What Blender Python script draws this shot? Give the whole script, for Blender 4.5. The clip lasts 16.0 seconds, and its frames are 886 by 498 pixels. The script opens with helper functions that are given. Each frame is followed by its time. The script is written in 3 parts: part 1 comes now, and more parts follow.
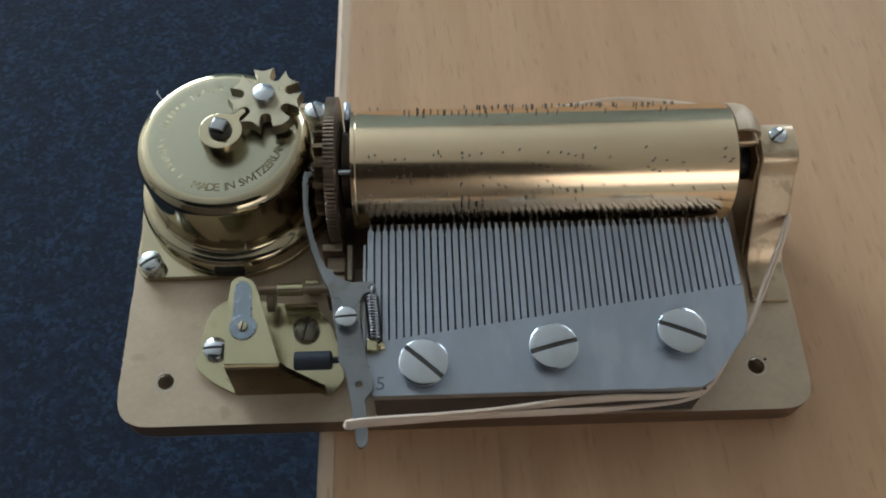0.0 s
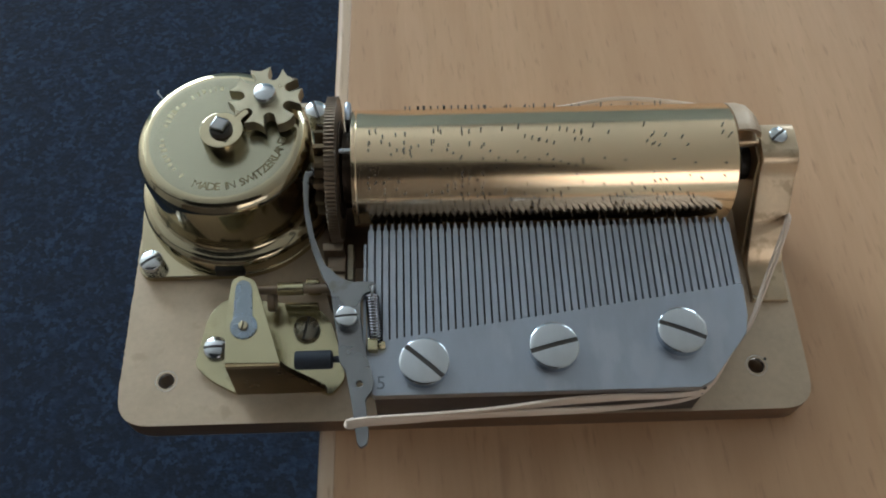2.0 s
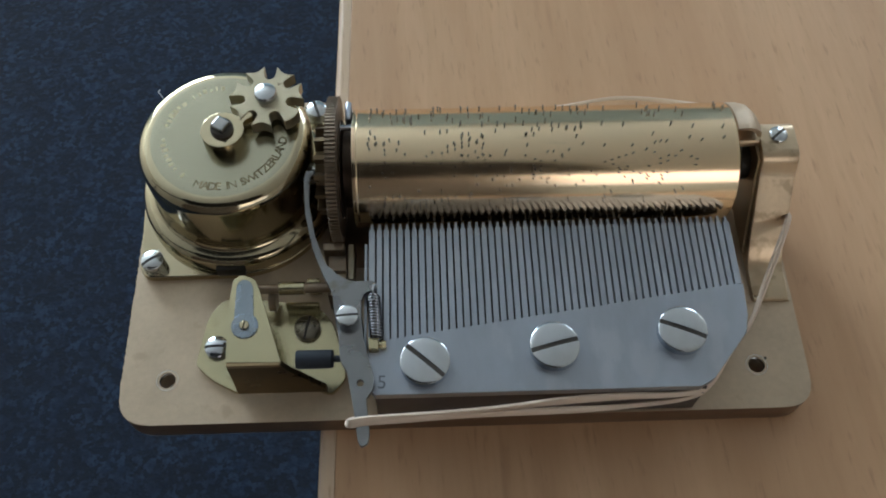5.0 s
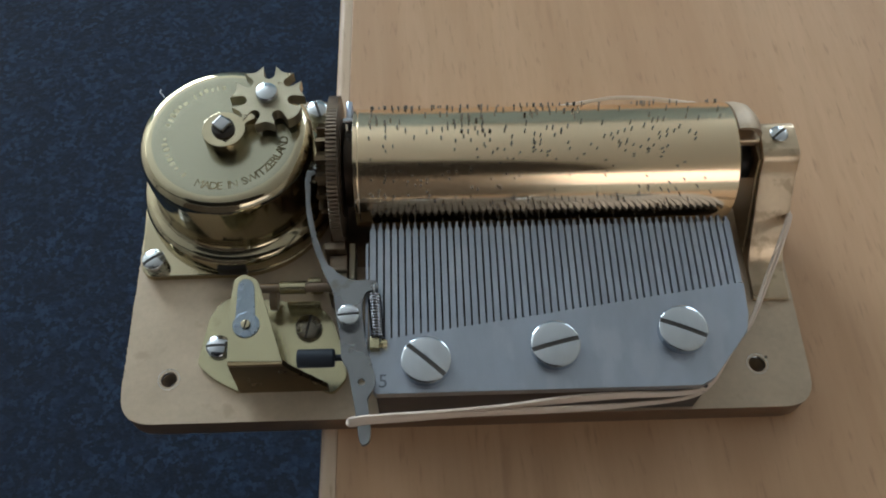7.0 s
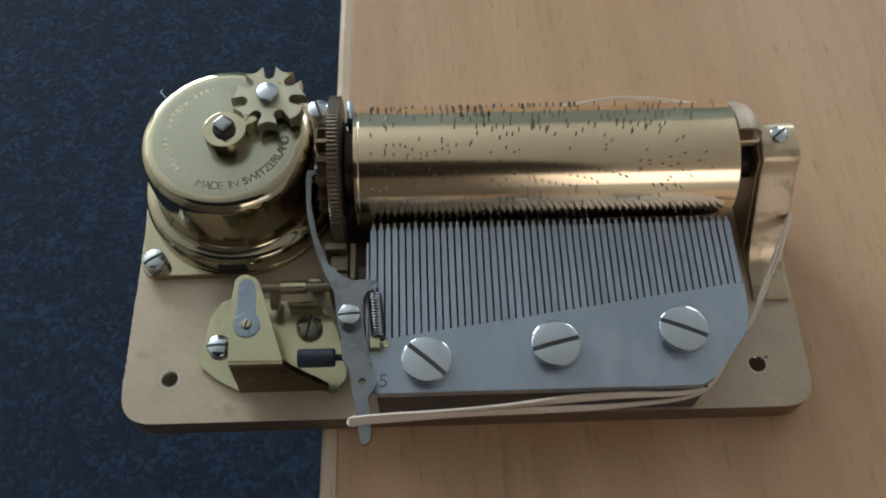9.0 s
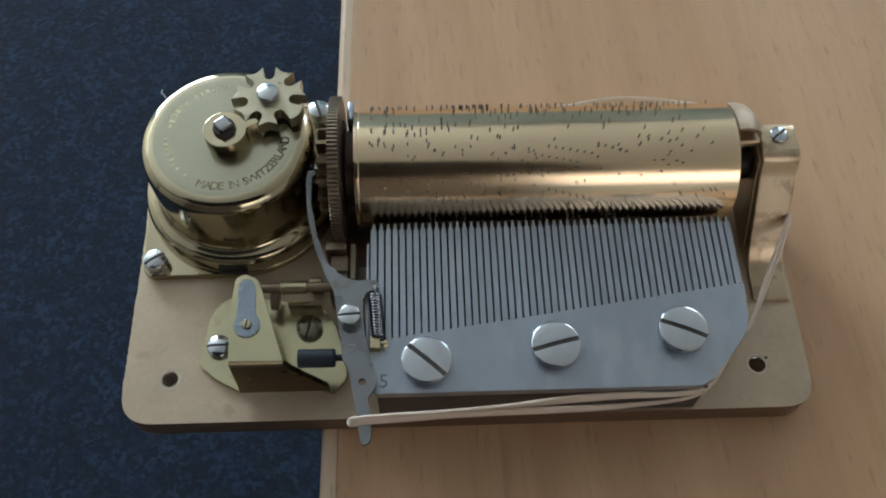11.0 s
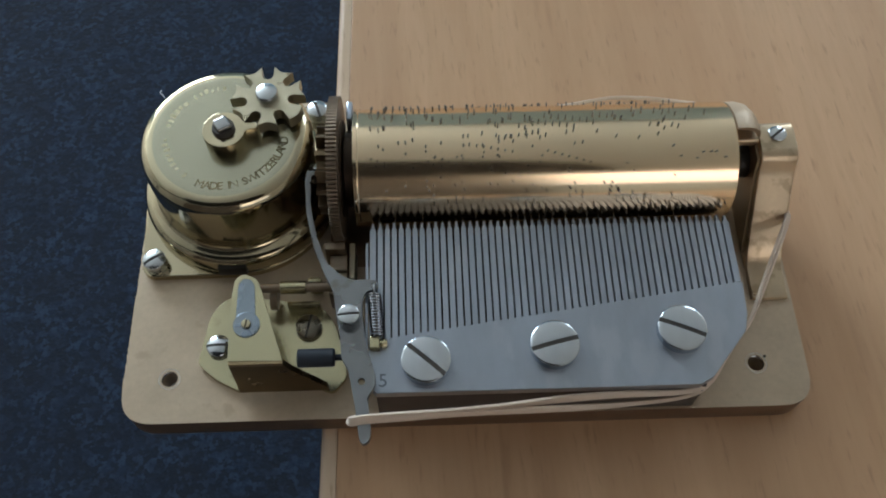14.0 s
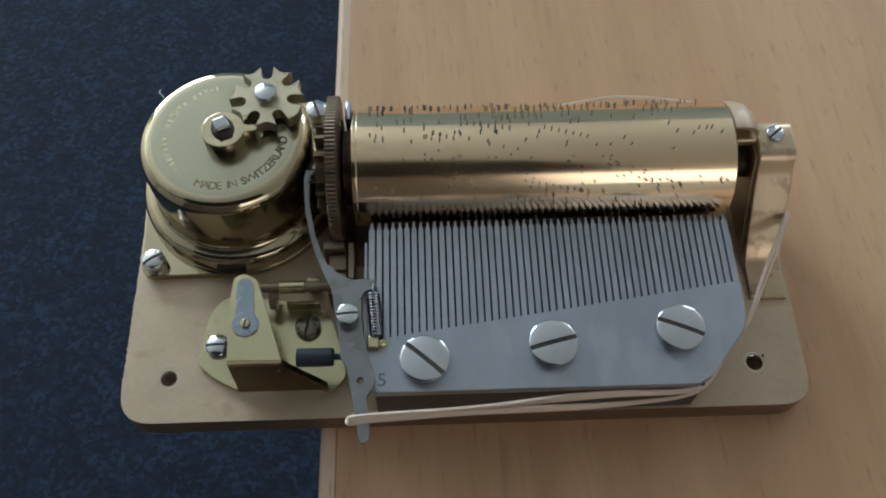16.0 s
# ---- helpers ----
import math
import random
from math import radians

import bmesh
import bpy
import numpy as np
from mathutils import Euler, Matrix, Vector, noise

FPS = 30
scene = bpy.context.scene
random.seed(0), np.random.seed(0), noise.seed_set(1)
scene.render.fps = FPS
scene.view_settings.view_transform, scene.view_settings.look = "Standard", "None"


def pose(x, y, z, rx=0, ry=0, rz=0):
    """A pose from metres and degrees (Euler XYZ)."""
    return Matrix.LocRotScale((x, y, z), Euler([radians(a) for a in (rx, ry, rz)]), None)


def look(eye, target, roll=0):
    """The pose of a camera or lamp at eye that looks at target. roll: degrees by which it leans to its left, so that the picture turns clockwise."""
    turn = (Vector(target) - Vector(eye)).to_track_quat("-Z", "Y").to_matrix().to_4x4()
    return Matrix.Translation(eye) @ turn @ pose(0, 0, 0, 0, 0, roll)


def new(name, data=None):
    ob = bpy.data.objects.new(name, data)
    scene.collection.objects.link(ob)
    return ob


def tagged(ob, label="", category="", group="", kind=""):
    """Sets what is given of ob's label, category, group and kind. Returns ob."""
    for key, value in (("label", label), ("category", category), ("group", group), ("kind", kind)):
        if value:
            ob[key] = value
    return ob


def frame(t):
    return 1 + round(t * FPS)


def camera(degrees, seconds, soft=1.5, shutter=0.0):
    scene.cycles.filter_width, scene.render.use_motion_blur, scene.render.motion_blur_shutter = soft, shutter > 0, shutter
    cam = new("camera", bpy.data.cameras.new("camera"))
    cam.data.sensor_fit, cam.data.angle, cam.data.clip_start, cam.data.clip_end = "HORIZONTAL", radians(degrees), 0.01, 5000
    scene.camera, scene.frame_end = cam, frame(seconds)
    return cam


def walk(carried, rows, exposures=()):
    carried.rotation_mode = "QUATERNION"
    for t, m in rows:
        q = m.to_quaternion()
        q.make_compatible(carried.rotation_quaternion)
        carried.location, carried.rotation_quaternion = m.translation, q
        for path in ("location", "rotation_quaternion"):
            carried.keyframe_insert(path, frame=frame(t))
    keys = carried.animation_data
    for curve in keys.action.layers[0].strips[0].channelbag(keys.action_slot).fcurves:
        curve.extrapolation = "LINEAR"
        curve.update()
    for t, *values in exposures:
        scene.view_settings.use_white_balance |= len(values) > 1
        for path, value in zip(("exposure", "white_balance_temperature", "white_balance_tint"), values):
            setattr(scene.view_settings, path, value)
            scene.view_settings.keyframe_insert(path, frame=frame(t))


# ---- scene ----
# ---- camera and its path: seconds, eye in millimetres, tilt down, turn, roll in degrees ----
PLATE = 6.0          # thickness of the bedplate, mm; heights of the movement count from its top
cam = camera(52.21, 16.0, soft=1.95)
ROWS = (
    (0.0, -6.980, -51.670, 162.408, 61.7047, 2.5581, 0.7951),
    (0.5, -7.002, -51.683, 162.456, 61.7126, 2.5604, 0.8084),
    (1.0, -7.006, -51.724, 162.514, 61.7147, 2.5613, 0.8225),
    (1.5, -7.035, -51.778, 162.498, 61.7041, 2.5717, 0.8451),
    (2.0, -7.118, -51.873, 162.462, 61.6817, 2.5899, 0.8644),
    (2.5, -7.160, -51.919, 162.468, 61.6711, 2.6046, 0.8798),
    (3.0, -7.165, -51.933, 162.495, 61.6762, 2.6007, 0.8889),
    (3.5, -7.142, -51.919, 162.559, 61.6922, 2.5875, 0.8843),
    (4.0, -7.132, -51.882, 162.613, 61.7165, 2.5787, 0.8569),
    (6.5, -7.278, -52.141, 162.855, 61.7369, 2.4898, 0.7377),
    (7.0, -7.287, -52.178, 162.871, 61.7338, 2.4826, 0.7363),
    (7.5, -7.310, -52.195, 162.882, 61.7356, 2.4870, 0.7397),
    (8.0, -7.361, -52.271, 162.944, 61.7220, 2.4947, 0.7512),
    (8.5, -7.401, -52.313, 162.954, 61.7182, 2.5094, 0.7643),
    (9.0, -7.439, -52.336, 163.000, 61.7129, 2.5155, 0.7828),
    (11.5, -7.418, -52.171, 163.252, 61.7719, 2.4853, 0.8045),
    (12.0, -7.430, -52.230, 163.277, 61.7603, 2.4854, 0.7895),
    (12.5, -7.409, -52.262, 163.288, 61.7592, 2.4807, 0.7641),
    (13.0, -7.380, -52.283, 163.265, 61.7589, 2.4812, 0.7373),
    (13.5, -7.315, -52.357, 163.368, 61.7606, 2.4922, 0.7308),
    (14.0, -7.312, -52.420, 163.354, 61.7514, 2.5317, 0.7232),
    (14.5, -7.263, -52.491, 163.409, 61.7588, 2.5482, 0.7321),
    (15.0, -7.268, -52.523, 163.444, 61.7586, 2.5814, 0.7586),
    (15.5, -7.220, -52.520, 163.538, 61.7783, 2.6138, 0.7628),
    (16.0, -7.200, -52.511, 163.581, 61.7903, 2.6137, 0.7738),
)


def eye_pose(x, y, z, tilt, turn, roll):
    return pose(x / 1000, y / 1000, (z + PLATE) / 1000, 90 - tilt, 0, -turn) @ pose(0, 0, 0, 0, 0, roll)


walk(cam, [(r[0], eye_pose(*r[1:])) for r in ROWS], exposures=((0.0, 0.0), (16.0, 0.0)))

# ---- light: daylight through unseen windows of the room, one of them an added fill ----
world = bpy.data.worlds.new("world")
scene.world = world
world.use_nodes = True
wn = world.node_tree.nodes
sky = wn.new("ShaderNodeTexSky")
sky.sky_type, sky.sun_disc = "NISHITA", False
sky.sun_elevation, sky.sun_rotation = radians(35), radians(160)
wn["Background"].inputs["Strength"].default_value = 0.10
world.node_tree.links.new(sky.outputs["Color"], wn["Background"].inputs["Color"])


def window_light(name, eye, target, w, h, watts, colour):
    lamp = bpy.data.lights.new(name, "AREA")
    lamp.shape, lamp.size, lamp.size_y, lamp.energy, lamp.color = "RECTANGLE", w, h, watts, colour
    ob = new(name, lamp)
    ob.matrix_world = look(eye, target)
    return ob


ROOM = dict(x0=-2.7, x1=2.4, y0=-2.2, y1=2.7, z0=-0.74, z1=1.86)
WIN_A = (-2.40, -0.85, 0.25, 1.78)   # back wall: x from, x to, z from, z to
WIN_FILL = (1.35, 2.30, 0.25, 1.78)     # back wall, a made-up second window that fills the right side
WIN_B = (0.35, 2.2, 0.60, 1.80)      # wall behind the camera


def daylight(name, win, y, watts, colour):
    x0, x1, z0, z1 = win
    window_light(name, ((x0 + x1) / 2, y, (z0 + z1) / 2), ((x0 + x1) / 2, 0, (z0 + z1) / 2), x1 - x0, z1 - z0, watts, colour)


daylight("window_light_back", WIN_A, ROOM["y1"] + 0.06, 110, (0.76, 0.895, 1.0))
# added fill through the made-up window, brightens the bedplate's right side
daylight("window_fill_right", WIN_FILL, ROOM["y1"] + 0.06, 27, (0.80, 0.91, 1.0))
daylight("window_light_front", WIN_B, ROOM["y0"] - 0.06, 3.4, (1.0, 0.81, 0.58))


# ---- materials ----
def mat(name, colour, rough=0.5, metal=0.0, var=0.12, scale=400.0, bump=0.0, bscale=None, rvar=0.1, stretch=(1, 1, 1), spots=None, coat=0.0):
    """Procedural surface: two scales of colour variation, uneven gloss, fine relief; lengths in metres."""
    m = bpy.data.materials.new(name)
    m.use_nodes = True
    nt, b = m.node_tree, m.node_tree.nodes["Principled BSDF"]
    N, L = nt.nodes.new, nt.links.new
    b.inputs["Metallic"].default_value = metal
    b.inputs["Coat Weight"].default_value = coat
    co = N("ShaderNodeTexCoord")
    mp = N("ShaderNodeMapping")
    mp.inputs["Scale"].default_value = stretch
    L(co.outputs["Object"], mp.inputs["Vector"])
    big, fine = N("ShaderNodeTexNoise"), N("ShaderNodeTexNoise")
    for t, s, d in ((big, scale * 0.22, 3), (fine, scale, 5)):
        t.inputs["Scale"].default_value, t.inputs["Detail"].default_value = s, d
        L(mp.outputs["Vector"], t.inputs["Vector"])
    add = N("ShaderNodeMath")
    add.operation = "ADD"
    L(big.outputs["Fac"], add.inputs[0])
    L(fine.outputs["Fac"], add.inputs[1])
    rng = N("ShaderNodeMapRange")
    rng.inputs["From Min"].default_value, rng.inputs["From Max"].default_value = 0.6, 1.4
    L(add.outputs[0], rng.inputs["Value"])
    mix = N("ShaderNodeMix")
    mix.data_type = "RGBA"
    mix.inputs[6].default_value = (*[c * (1 - var) for c in colour], 1)
    mix.inputs[7].default_value = (*[min(1, c * (1 + var)) for c in colour], 1)
    L(rng.outputs["Result"], mix.inputs[0])
    out = mix.outputs[2]
    if spots:
        sc, sz, sp = spots
        v = N("ShaderNodeTexNoise")
        v.inputs["Scale"].default_value, v.inputs["Detail"].default_value = sz, 6
        L(mp.outputs["Vector"], v.inputs["Vector"])
        r2 = N("ShaderNodeMapRange")
        r2.inputs["From Min"].default_value, r2.inputs["From Max"].default_value = sp, sp + 0.08
        L(v.outputs["Fac"], r2.inputs["Value"])
        mx = N("ShaderNodeMix")
        mx.data_type = "RGBA"
        L(r2.outputs["Result"], mx.inputs[0])
        L(out, mx.inputs[6])
        mx.inputs[7].default_value = (*sc, 1)
        out = mx.outputs[2]
    L(out, b.inputs["Base Color"])
    rr = N("ShaderNodeMapRange")
    rr.inputs["To Min"].default_value, rr.inputs["To Max"].default_value = max(0.02, rough - rvar), min(1, rough + rvar)
    L(rng.outputs["Result"], rr.inputs["Value"])
    L(rr.outputs["Result"], b.inputs["Roughness"])
    if bump:
        bt = N("ShaderNodeTexNoise")
        bt.inputs["Scale"].default_value, bt.inputs["Detail"].default_value = bscale or scale * 2, 4
        L(mp.outputs["Vector"], bt.inputs["Vector"])
        bp = N("ShaderNodeBump")
        bp.inputs["Strength"].default_value, bp.inputs["Distance"].default_value = bump, 0.0002
        L(bt.outputs["Fac"], bp.inputs["Height"])
        L(bp.outputs["Normal"], b.inputs["Normal"])
    return m


def wood(name, light, dark, fleck, rough):
    """Steamed beech: soft bands along the grain and short dark pore flecks."""
    m = mat(name, light, rough, 0.0, 0.06, 60, 0.05, 900, 0.08, (6, 0.5, 1))
    nt, b = m.node_tree, m.node_tree.nodes["Principled BSDF"]
    N, L = nt.nodes.new, nt.links.new
    old = b.inputs["Base Color"].links[0].from_socket
    co = N("ShaderNodeTexCoord")
    turned = N("ShaderNodeMapping")
    turned.inputs["Rotation"].default_value = (0, 0, radians(-4))
    L(co.outputs["Object"], turned.inputs["Vector"])

    def layer(src, scl, noise_scale, lo, hi, colour, strength, detail=3):
        mp = N("ShaderNodeMapping")
        mp.inputs["Scale"].default_value = scl
        L(turned.outputs["Vector"], mp.inputs["Vector"])
        t = N("ShaderNodeTexNoise")
        t.inputs["Scale"].default_value, t.inputs["Detail"].default_value = noise_scale, detail
        L(mp.outputs["Vector"], t.inputs["Vector"])
        r = N("ShaderNodeMapRange")
        r.inputs["From Min"].default_value, r.inputs["From Max"].default_value = lo, hi
        r.inputs["To Max"].default_value = strength
        L(t.outputs["Fac"], r.inputs["Value"])
        mx = N("ShaderNodeMix")
        mx.data_type = "RGBA"
        L(r.outputs["Result"], mx.inputs[0])
        L(src, mx.inputs[6])
        mx.inputs[7].default_value = (*colour, 1)
        return mx.outputs[2]

    out = layer(old, (1, 0.06, 1), 110, 0.40, 0.70, dark, 0.60)
    out = layer(out, (1, 0.04, 1), 26, 0.45, 0.66, dark, 0.60, 2)
    out = layer(out, (1, 0.10, 1), 900, 0.45, 0.75, dark, 0.30)
    out = layer(out, (1, 0.16, 1), 900, 0.60, 0.78, fleck, 0.42, 2)
    out = layer(out, (1, 0.10, 1), 230, 0.62, 0.78, fleck, 0.34, 2)
    L(out, b.inputs["Base Color"])
    return m


M = dict(
    beech=wood("beech_veneer", (0.615, 0.392, 0.236), (0.505, 0.302, 0.17), (0.31, 0.18, 0.10), 0.40),
    # paler than the veneer: part of the edge's window sheen is in the colour
    lipping=wood("beech_lipping_with_sheen", (0.70, 0.54, 0.40), (0.62, 0.455, 0.32), (0.3, 0.18, 0.1), 0.22),
    bed=mat("gold_lacquered_steel", (0.535, 0.43, 0.318), 0.45, 0.4, 0.10, 900, 0.2, 3000, 0.1, (1, 1, 1), ((0.46, 0.36, 0.255), 170, 0.63)),
    # the plate's raw edges, and the painted shade under the cylinder
    bed_side=mat("raw_bronze_edge_and_shade", (0.24, 0.165, 0.115), 0.42, 0.75, 0.2, 500, 0.2, 1200),
    brass=mat("polished_brass", (0.53, 0.465, 0.325), 0.11, 1.0, 0.07, 160, 0.015, 500, 0.05),
    lid=mat("satin_brass_lid", (0.40, 0.385, 0.295), 0.22, 1.0, 0.06, 120, 0.03, 700, 0.06),
    brass_satin=mat("satin_brass_cylinder", (0.97, 0.77, 0.53), 0.165, 1.0, 0.05, 260, 0.02, 900, 0.05, (0.25, 1, 1), ((0.78, 0.62, 0.42), 130, 0.66)),
    brass_pale=mat("pale_matt_brass", (0.57, 0.525, 0.345), 0.20, 0.85, 0.07, 400, 0.05, 1400, 0.08, (1, 1, 1), ((0.46, 0.42, 0.26), 260, 0.64)),
    # darker copies of the governor's brass: bend and front with shade in the colour
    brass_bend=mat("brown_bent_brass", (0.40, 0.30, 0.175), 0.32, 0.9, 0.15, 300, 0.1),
    brass_edge=mat("shaded_front_brass", (0.20, 0.145, 0.075), 0.30, 0.95, 0.25, 260, 0.15, 900, 0.1),
    brass_cast=mat("cast_brass", (0.63, 0.505, 0.355), 0.36, 0.8, 0.10, 350, 0.3, 900, 0.1, (1, 1, 1), ((0.46, 0.355, 0.24), 240, 0.57)),
    brass_dull=mat("dull_gear_brass", (0.35, 0.28, 0.215), 0.42, 0.85, 0.25, 500, 0.1, 1500),
    gear_dark=mat("darkened_gear_brass", (0.22, 0.165, 0.105), 0.35, 0.9, 0.3, 500, 0.1, 1500),
    rail=mat("pale_brass_strip", (0.66, 0.60, 0.46), 0.4, 0.3, 0.08, 500, 0.05),
    steel=mat("nickelled_steel", (0.62, 0.665, 0.725), 0.18, 1.0, 0.12, 300, 0.6, 190, 0.10, (1, 0.4, 1)),
    blued=mat("bright_steel", (0.62, 0.66, 0.70), 0.22, 1.0, 0.05, 300, 0.03, 800, 0.06),
    comb=mat("ground_comb_steel", (0.39, 0.435, 0.51), 0.36, 0.85, 0.09, 420, 0.07, 1500, 0.09, (1, 0.45, 1), ((0.43, 0.47, 0.54), 150, 0.56)),
    lever=mat("stamped_lever_steel", (0.25, 0.26, 0.275), 0.30, 0.9, 0.16, 220, 0.05, 900, 0.08, (1, 1, 1), ((0.20, 0.19, 0.18), 160, 0.62)),
    cover=mat("blue_grey_steel", (0.29, 0.345, 0.41), 0.26, 0.9, 0.08, 500, 0.05),
    hub=mat("oily_dark_brass", (0.07, 0.05, 0.038), 0.4, 0.8, 0.25, 400, 0.1),
    grey=mat("grey_steel_block", (0.10, 0.092, 0.092), 0.5, 0.6, 0.1, 300, 0.1),
    # dark steel parts, and blocks that stand for shade in gaps
    dark=mat("dark_steel_and_gap_shade", (0.03, 0.028, 0.025), 0.45, 0.5, 0.2, 500),
    screw_dark=mat("worn_screw_steel", (0.22, 0.20, 0.16), 0.3, 1.0, 0.15, 400, 0.05),
    screw_steel=mat("spring_steel", (0.19, 0.19, 0.20), 0.25, 1.0, 0.1, 400, 0.05),
    arbor=mat("dark_polished_steel", (0.36, 0.37, 0.385), 0.14, 1.0, 0.1, 300, 0.03),
    # painted shade for screw slots; also the dark arbor stem
    slot=mat("slot_shade_and_stem_steel", (0.07, 0.065, 0.06), 0.5, 0.5, 0.1, 500),
    pin=mat("pin_steel", (0.20, 0.19, 0.175), 0.30, 0.9, 0.1, 800),
    engrave=mat("engraved_brass", (0.17, 0.14, 0.08), 0.5, 0.9, 0.12, 900),
    engrave_worn=mat("worn_engraving", (0.42, 0.38, 0.25), 0.35, 0.95, 0.1, 900),
    stamp=mat("stamped_grey", (0.15, 0.17, 0.20), 0.5, 0.6, 0.1, 900),
    star=mat("matt_stop_wheel_brass", (0.46, 0.415, 0.305), 0.33, 0.9, 0.08, 500, 0.06, 1500),
    rubber_blue=mat("dark_blue_rubber", (0.018, 0.028, 0.045), 0.62, 0.0, 0.15, 600, 0.05),
    band=mat("natural_rubber", (0.72, 0.605, 0.515), 0.55, 0.0, 0.08, 500, 0.1, 1500, 0.08, (0.3, 1, 1)),
    wall=mat("painted_plaster", (0.66, 0.61, 0.54), 0.8, 0.0, 0.04, 8, 0.1, 300),
    # unseen walls: blue and dark tones picked for what the cylinder mirrors
    wall_blue=mat("grey_blue_plaster", (0.42, 0.57, 0.66), 0.8, 0.0, 0.05, 8, 0.1, 300),
    wall_dark=mat("dark_mirrored_wall", (0.09, 0.06, 0.042), 0.6, 0.0, 0.1, 8, 0.1, 300),
    ceiling=mat("ceiling_paint", (0.86, 0.825, 0.76), 0.85, 0.0, 0.03, 6, 0.1, 300),
    holder=mat("black_plastic", (0.016, 0.014, 0.012), 0.55, 0.0, 0.1, 300, 0.05),
    lint=mat("pale_lint", (0.75, 0.80, 0.86), 0.8, 0.0, 0.05, 900),
    frame=mat("white_window_frame", (0.75, 0.75, 0.74), 0.4, 0.0, 0.03, 30),
)


def carpet_material():
    """Navy loop pile: dark gaps, paler worn tufts and soft drifts of lint."""
    m = mat("navy_loop_carpet", (0.0018, 0.0070, 0.0190), 0.95, 0.0, 0.35, 200, 0.4, 200, 0.03)
    nt, b = m.node_tree, m.node_tree.nodes["Principled BSDF"]
    N, L = nt.nodes.new, nt.links.new
    co = N("ShaderNodeTexCoord")
    out = b.inputs["Base Color"].links[0].from_socket
    for scl, lo, hi, amount, colour in ((80, 0.46, 0.60, 0.85, (0.0058, 0.0185, 0.0445)), (160, 0.50, 0.62, 0.7, (0.0140, 0.0350, 0.0720)), (40, 0.46, 0.60, 0.6, (0.0014, 0.0050, 0.0150))):
        v = N("ShaderNodeTexNoise")
        v.inputs["Scale"].default_value, v.inputs["Detail"].default_value = scl, 4
        L(co.outputs["Object"], v.inputs["Vector"])
        r = N("ShaderNodeMapRange")
        r.inputs["From Min"].default_value, r.inputs["From Max"].default_value = lo, hi
        r.inputs["To Max"].default_value = amount
        L(v.outputs["Fac"], r.inputs["Value"])
        mx = N("ShaderNodeMix")
        mx.data_type = "RGBA"
        L(r.outputs["Result"], mx.inputs[0])
        L(out, mx.inputs[6])
        mx.inputs[7].default_value = (*colour, 1)
        out = mx.outputs[2]
    L(out, b.inputs["Base Color"])
    for n in nt.nodes:
        if n.type == "BUMP":
            n.inputs["Distance"].default_value = 0.004
    return m


M["carpet"] = carpet_material()


# ---- mesh helpers: shapes are in millimetres ----
def finish(bm, material, name, sharp=24):
    bmesh.ops.recalc_face_normals(bm, faces=bm.faces)
    bmesh.ops.scale(bm, vec=(0.001, 0.001, 0.001), verts=bm.verts)
    bm.normal_update()
    limit = radians(sharp)
    for f in bm.faces:
        f.smooth = True
    for e in bm.edges:
        fs = e.link_faces
        if len(fs) == 2:
            flat = [abs(f.normal.z) > 0.9995 for f in fs]
            e.smooth = e.calc_face_angle(0) < limit and flat[0] == flat[1]
    me = bpy.data.meshes.new(name)
    bm.to_mesh(me)
    bm.free()
    me.materials.append(material)
    return me


def part(name, bm, material, parent=None, label="", at=(0, 0, 0), sharp=24, kind=""):
    """One mesh object under a thing or a part; at: its origin in millimetres in its parent's space."""
    ob = new(name, finish(bm, material, name, sharp))
    ob.location = [c / 1000 for c in at]
    ob.parent = parent
    return tagged(ob, label, kind=kind)


def thing(name, label, category, at=(0, 0, 0), group=""):
    ob = new(name)
    ob.location = at
    ob.empty_display_size = 0.01
    return tagged(ob, label, category, group)


def ring(cx, cy, r, n, a0=0.0):
    return [(cx + r * math.cos(a0 + 2 * math.pi * i / n), cy + r * math.sin(a0 + 2 * math.pi * i / n)) for i in range(n)]


def rounded(poly, r, n=5):
    """The polygon with its corners rounded; r: one radius or one a corner."""
    out = []
    for i, p in enumerate(poly):
        rad = r[i] if isinstance(r, (list, tuple)) else r
        p, a, c = Vector(p), Vector(poly[i - 1]), Vector(poly[(i + 1) % len(poly)])
        u, w = (a - p), (c - p)
        d = min(rad, u.length * 0.45, w.length * 0.45)
        if d < 1e-4:
            out.append(tuple(p))
            continue
        s, e = p + u.normalized() * d, p + w.normalized() * d
        for k in range(n + 1):
            t = k / n
            out.append(tuple(s * (1 - t) ** 2 + p * 2 * t * (1 - t) + e * t * t))
    return out


def hull(points):
    pts = sorted(set((round(x, 5), round(y, 5)) for x, y in points))

    def half(seq):
        h = []
        for p in seq:
            while len(h) > 1 and (h[-1][0] - h[-2][0]) * (p[1] - h[-2][1]) - (h[-1][1] - h[-2][1]) * (p[0] - h[-2][0]) <= 0:
                h.pop()
            h.append(p)
        return h[:-1]
    return half(pts) + half(pts[::-1])


